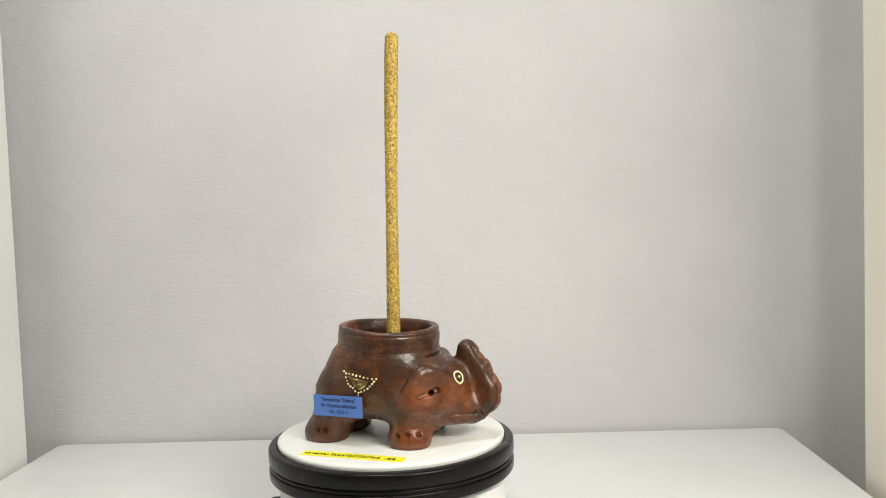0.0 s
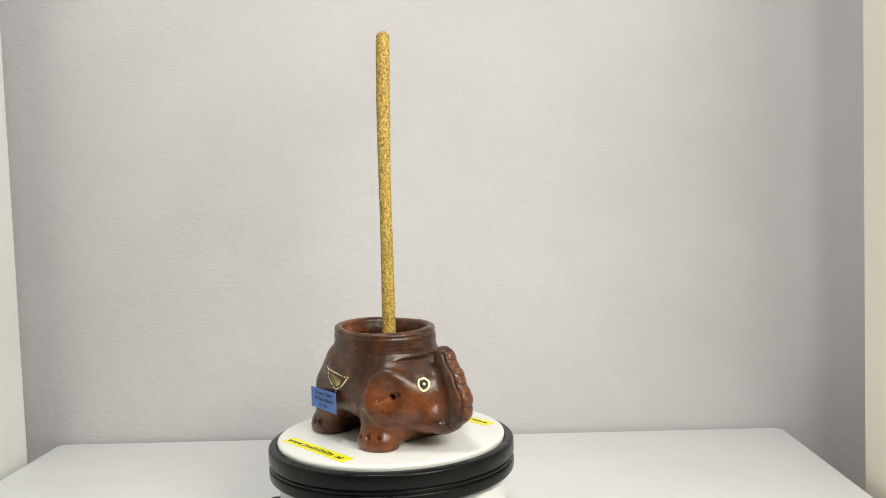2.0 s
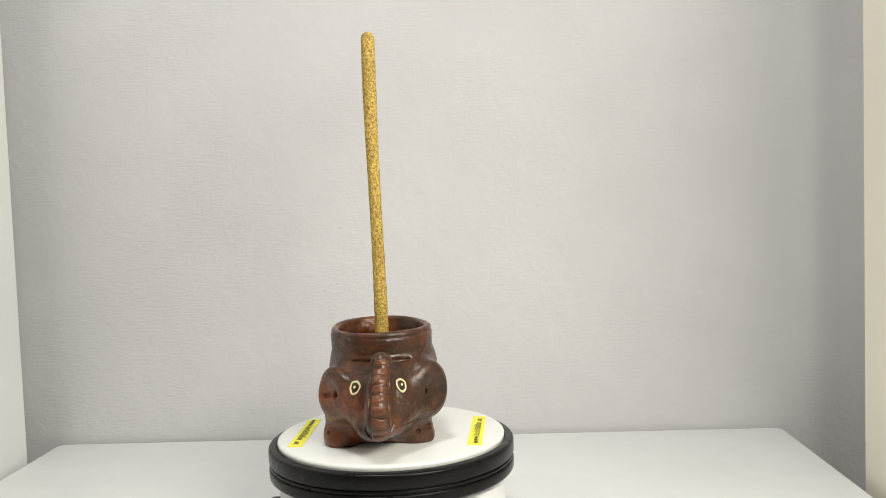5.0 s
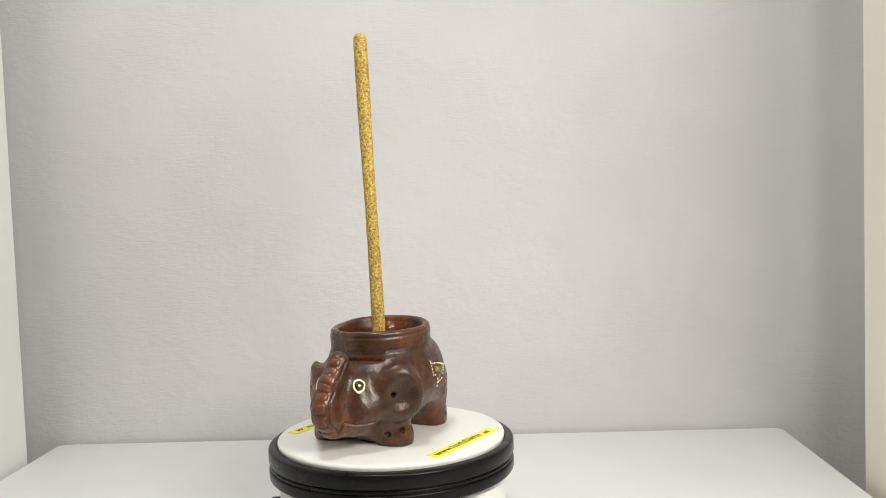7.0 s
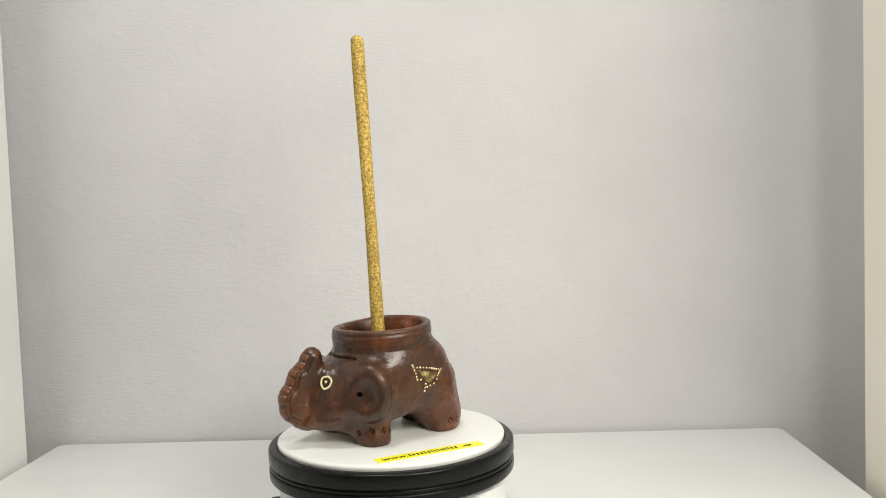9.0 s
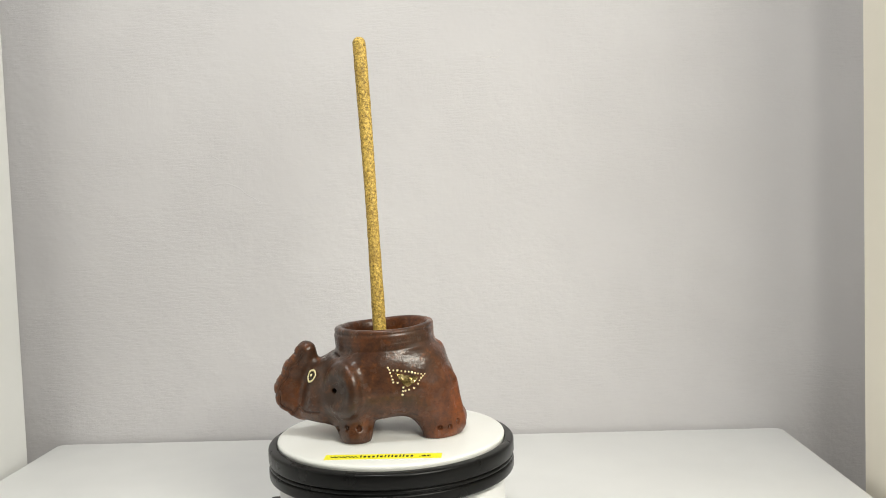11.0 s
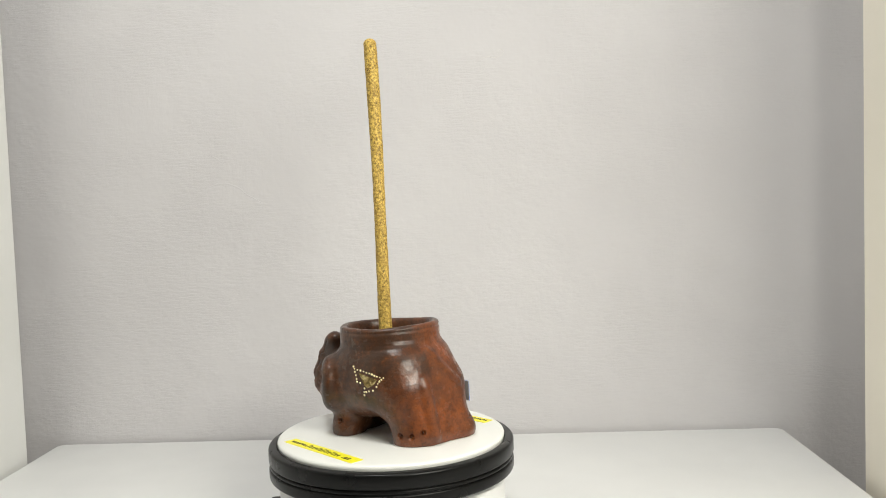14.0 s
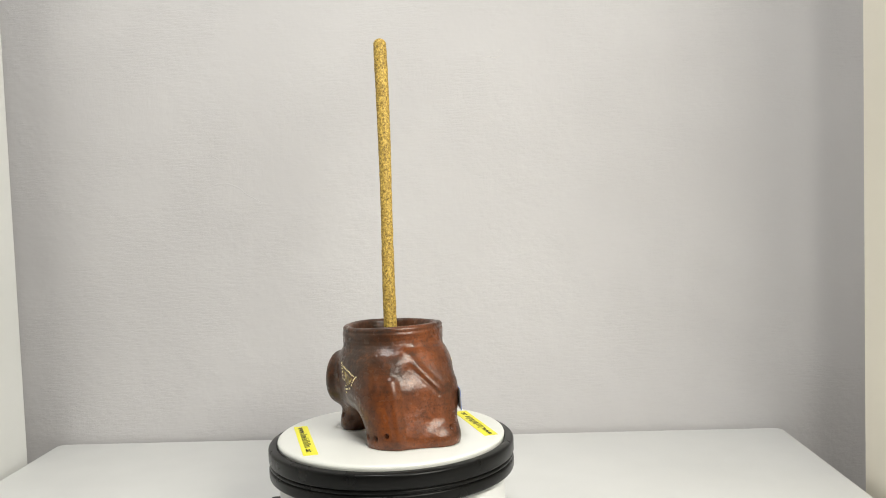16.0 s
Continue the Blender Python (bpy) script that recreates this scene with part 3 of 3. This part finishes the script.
# dots and inlay outline of the shields on both flanks (x, z in mm)
SHIELDS = ((-1, ((-24.1, 58.6), (-22.1, 57.0), (-19.4, 56.8), (-16.4, 56.4), (-13.4, 55.7), (-10.3, 55.2), (-7.3, 54.5), (-4.2, 53.9), (-0.8, 53.4), (2.5, 53.4), (0.8, 51.4), (-0.8, 49.6), (-2.7, 47.7), (-4.6, 45.9), (-7.2, 44.5), (-9.7, 43.4), (-12.0, 42.6), (-12.6, 40.6), (-14.6, 43.7), (-16.4, 46.1), (-18.6, 47.3), (-20.4, 49.2), (-21.4, 51.5), (-22.3, 54.1)),
            ((-20.5, 55.3), (-3.4, 51.6), (-6.6, 46.5), (-11.7, 44.1), (-16.1, 47.7))),
           (1, ((-2.3, 60.0), (-3.2, 58.4), (-6.4, 57.8), (-9.4, 57.5), (-12.5, 57.0), (-15.5, 56.4), (-18.2, 56.0), (-20.6, 55.4), (-23.0, 54.6), (-25.3, 54.0), (-27.7, 53.6), (-30.6, 53.3), (-29.0, 52.0), (-27.5, 50.5), (-26.2, 48.7), (-25.1, 46.2), (-21.7, 43.1), (-17.9, 42.2), (-15.1, 41.5), (-13.1, 41.2), (-12.7, 38.5), (-13.6, 44.1), (-9.3, 48.0), (-6.0, 48.5), (-5.5, 50.7), (-4.8, 53.4), (-3.8, 56.0)),
            ((-7.0, 56.1), (-16.6, 53.8), (-26.4, 51.8), (-22.9, 47.1), (-17.2, 44.3), (-13.9, 45.4), (-11.4, 49.3))))

# rays that meet the feet where the toes are stamped
TOE_RAYS = [((36.6, -100.5, 26.0), (-0.308, 0.914, -0.264)), ((43.5, -98.2, 26.2), (-0.297, 0.918, -0.263)), ((50.9, -96.0, 26.6), (-0.285, 0.922, -0.263)),
            ((-13.6, -120.6, 33.9), (-0.391, 0.885, -0.252)), ((-8.8, -118.2, 33.2), (-0.383, 0.888, -0.253)), ((-115.8, -5.7, 29.1), (0.903, -0.346, -0.256)),
            ((80.2, 71.3, 26.7), (-0.655, -0.709, -0.260)), ((72.3, 77.9, 28.3), (-0.668, -0.699, -0.258)), ((66.5, 83.3, 29.5), (-0.677, -0.690, -0.256)),
            ((-54.7, 97.6, 26.2), (0.201, -0.945, -0.260)), ((-62.6, 96.4, 26.4), (0.188, -0.947, -0.260)), ((-69.6, 94.7, 30.1), (0.177, -0.951, -0.254))]


def build_elephant():
    el = tagged(empty("incense_holder"), "brown burnished terracotta elephant incense holder with an open pot back", "incense holder")
    # the trunk's middle line
    pts = [Vector(t[:3]) for t in TRUNK]
    seg = [(b - a).length for a, b in zip(pts, pts[1:])]
    total = sum(seg)

    def along(s):
        for a, b, l in zip(pts, pts[1:], seg):
            if s <= l or b is pts[-1]:
                return a + (b - a) * min(s / l, 1.25), (b - a).normalized()
            s -= l

    def spine(s):
        p = sum((along(max(-8, s + k))[0] for k in (-3, -1.5, 0, 1.5, 3)), Vector()) / 5
        d = (along(s + 5)[0] - along(max(-8, s - 5))[0]).normalized()
        return p, Vector((0, 1, 0)).cross(d).normalized()

    # a fold down the rump
    places, normals = on_clay_many([(-95, 18 - 0.05 * (50 - z), z) for z in range(50, 4, -6)], [(1, 0, 0)] * 8)
    fold = [tuple(p - n * 1.9) for p, n in zip(places, normals)]
    # cuts down both edges of the trunk's front, and the mouth
    cuts = []
    for side, mouth in zip((1, -1), MOUTH):
        steps = [total - 1.0 - k * 4.0 for k in range(int((total + 3.0) / 4.0) + 1)]
        mids = [spine(sv) for sv in steps]
        spots = [p + out * 16 + Vector((0, side * 6.9 + 0.8, 0)) for p, out in mids]
        edge, _ = on_clay_many(spots, [-out for p, out in mids])
        jaw, _ = on_clay_many([Vector(m) + (Vector(m) - Vector((56, 0, 30))) * 0.4 for m in mouth], [Vector((56, 0, 30)) - Vector(m) for m in mouth])
        cuts.append([tuple(p) for p in edge + jaw])
    FOLDS.append(fold)
    GROOVES.extend(cuts)
    stamped = []
    for p, way in TOE_RAYS:
        stamped.append(on_clay(p, way))
    TOES.extend(tuple(q - n * 0.2) for q, n in stamped)
    verts, quads = surface_net(clay, (-70, -58, -1.5), (97, 58, 95), 0.7)
    P = [verts[:, i] for i in range(3)]
    e = 0.6
    grad = np.stack([clay([P[j] + (e if j == i else 0) for j in range(3)]) - clay([P[j] - (e if j == i else 0) for j in range(3)]) for i in range(3)], -1)
    grad /= np.linalg.norm(grad, axis=1)[:, None] + 1e-9
    mid = verts[quads].mean(1)
    L = clay_lumps([mid[:, i] for i in range(3)])
    names = list(L)
    owner = np.argmin(np.stack([L[k] for k in names], -1), -1)
    inside = (np.hypot(mid[:, 0], mid[:, 1]) < 36) & (mid[:, 2] > 31) & (owner != names.index("trunk")) & (mid[:, 2] < 95)
    owner[inside] = names.index("collar")
    title = {"body": ("body", ""), "collar": ("pot", "open round pot with a turned rim"), "head": ("head", ""), "trunk": ("trunk", "raised curled trunk")}
    for i, k in enumerate(names):
        sel = quads[owner == i]
        if not len(sel):
            continue
        used, back = np.unique(sel, return_inverse=True)
        nm, lb = title.get(k, ("ear" if "ear" in k else "leg", ""))
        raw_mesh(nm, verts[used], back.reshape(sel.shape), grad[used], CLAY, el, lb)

    # ridged plates down the front of the trunk
    count, start, stop = 9, -4.0, total - 1.0
    pitch = (stop - start) / count
    nu, nv = 8, 6
    for i in range(count):
        w = (6.1 - 0.10 * i) * random.uniform(0.95, 1.03)
        gap = random.uniform(0.42, 0.62)
        spots, ways = [], []
        for jv in range(nv + 1):
            for ju in range(nu + 1):
                u = (-1.0, -0.9, -0.55, -0.25, 0.0, 0.25, 0.55, 0.9, 1.0)[ju]
                lo, hi = start + pitch * i + gap, start + pitch * (i + 1) - gap
                sv = lo + (hi - lo) * (0.0, 0.07, 0.3, 0.5, 0.7, 0.93, 1.0)[jv] + 0.5 * math.sin(u * 2.2 + i * 1.7)
                p, out = spine(sv)
                spots.append(p + out * 16 + Vector((0, 1, 0)) * (u * w + 0.8 + 0.3 * math.sin(sv * 1.9)))
                ways.append(-out)
        places, normals = on_clay_many(spots, ways)
        bm = bmesh.new()
        grid = []
        for k, (p, n) in enumerate(zip(places, normals)):
            jv, ju = divmod(k, nu + 1)
            rim = jv in (0, nv) or ju in (0, nu)
            near = jv in (1, nv - 1) or ju in (1, nu - 1)
            grid.append(bm.verts.new((p + n * (-0.9 if rim else 0.45 if near else 0.55) - n * (0.2 * noise.noise(p * 0.35))) * 0.001))
        for jv in range(nv):
            for ju in range(nu):
                k = jv * (nu + 1) + ju
                bm.faces.new((grid[k], grid[k + 1], grid[k + nu + 2], grid[k + nu + 1]))
        bmesh.ops.recalc_face_normals(bm, faces=bm.faces[:])
        if sum(f.normal.dot(-ways[0]) for f in bm.faces) < 0:
            bmesh.ops.reverse_faces(bm, faces=bm.faces[:])
        part("trunk_ridge", bm, CLAY_WORN, el)

    # a nub of clay left standing in each stamped toe
    for q, n in stamped:
        stuck(part("toe", dome(0.00100, 0.0014, 12), CLAY, el), q - n * 2.3, n)

    q, n = on_clay((88.2, -85.1, 40.5), (-0.226, 0.944, -0.242))
    stuck(part("nostril", dome(0.0026, 0.0006, 16), PUPIL, el), q, n)

    # eyes
    for s, p in ((1, (58.6, 15.3, 51.3)), (-1, (60.8, -19.5, 51.2))):
        c = Vector((48, 0, 40))
        q, n = on_clay(Vector(p) + (Vector(p) - c).normalized() * 14, c - Vector(p))
        eye = part("eye", gold_ring(0.0041, 0.00075, 30, 1.14), GOLD, el, "pale gold outlined eye")
        stuck(eye, q, n, lift=0.0002)
        pu = part("pupil", dome(0.0030, 0.0007, 18), PUPIL, eye)
        pu.matrix_local = pose(0, 0, 0)
        gl = part("eye_dot", dome(0.0011, 0.0005, 10), GOLD, eye)
        gl.matrix_local = pose(0.0001, 0.0002, 0.0007)

    # dotted gold shields with a mineral inlay on both flanks
    for s, dots, inlay in SHIELDS:
        clay_patch("inlay", inlay, s, INLAY, el, "glittering brown mineral inlay")
        places, normals = on_clay_many([(x, s * 62, z) for x, z in dots], [(0, -s, 0)] * len(dots))
        for q, n in zip(places, normals):
            dot = part("gold_dot", dome(0.00078 * random.uniform(0.75, 1.3), 0.0005, 8, 2), GOLD, el)
            stuck(dot, q, n)

    # blue paper tag on the right flank
    tag = part("tag", box(-0.0225, 0.0225, -0.0081, 0.0081, 0.0, 0.0004), LABEL_BLUE, el, "blue paper product tag with dark print", smooth=False)
    back = part("tag_back", box(-0.0224, 0.0224, -0.0080, 0.0080, -0.0002, -0.00001), CARD_BACK, tag, smooth=False)
    tag.matrix_local = TAG
    for i, line in enumerate(('Terrakotta "Elefant"', "für Räucherstäbchen", "Nr. 1521-1")):
        lettering("print", line, 0.0039, INK_BLUE, tag, pose(0.001, 0.0046 - 0.0046 * i, 0.00045))
    return el


TAG = pose(-0.0298, -0.0432, 0.0316, 88, -1.5, -12.9)


# ---- the incense stick ----
def build_stick():
    low, high = Vector((0.0019, -0.0006, 0.0335)), Vector((0.0112, -0.0025, 0.3195))
    ax = (high - low)
    ln = ax.length
    bm = bmesh.new()
    n, m = 24, 170
    heights = [ln * 0.982 * j / 150 for j in range(150)] + [ln * (0.982 + 0.018 * math.sin(math.pi / 2 * j / 20)) for j in range(21)]
    rings = []
    for j in range(m + 1):
        z = heights[j]
        u = z / ln
        r = 0.0051 + 0.0003 * math.sin(9 * u) + 0.00025 * noise.noise(Vector((3, 1, u * 30)))
        tip = ln - z
        if tip < 0.005:
            r *= math.sqrt(max(0.0, 1 - ((0.005 - tip) / 0.005) ** 2)) * 0.98 + 0.02
        if z < 0.002:
            r *= 0.8 + 0.2 * z / 0.002
        bx, by = 0.0006 * math.sin(math.pi * u * 2.0), 0.0009 * math.sin(math.pi * u)
        ring = []
        for i in range(n):
            a = 2 * math.pi * i / n
            k = r + 0.00022 * noise.noise(Vector((math.cos(a) * 2.2, math.sin(a) * 2.2, z * 320)))
            ring.append(bm.verts.new((bx + k * math.cos(a), by + k * math.sin(a), z)))
        rings.append(ring)
    for a, b in zip(rings, rings[1:]):
        for i in range(n):
            bm.faces.new((a[i], a[(i + 1) % n], b[(i + 1) % n], b[i]))
    bm.faces.new(rings[0][::-1])
    bm.faces.new(rings[-1])
    bm.transform(Matrix.Translation(low) @ ax.to_track_quat("Z", "Y").to_matrix().to_4x4())
    st = part("incense_stick", bm, INCENSE)
    return tagged(st, "thick golden-brown incense stick leaning in the clay pot", "incense stick")


build_room()
build_wall_marks()
build_boards()
build_table()
turntable, plate_disc = build_turntable()
elephant = build_elephant()
stick = build_stick()

SEAT = pose(0.0018, -0.005, 0.0, 0, 0, -19.0)    # the holder on the plate


def motions():
    times = [0.5 * i for i in range(33)]
    walk(plate_disc, [(t, pose(0, 0, TOP, 0, 0, TURN0 - OMEGA * t)) for t in times])
    for thing in (elephant, stick):
        walk(thing, [(t, pose(0, 0, TOP, 0, 0, TURN0 - OMEGA * t) @ SEAT) for t in times])


motions()
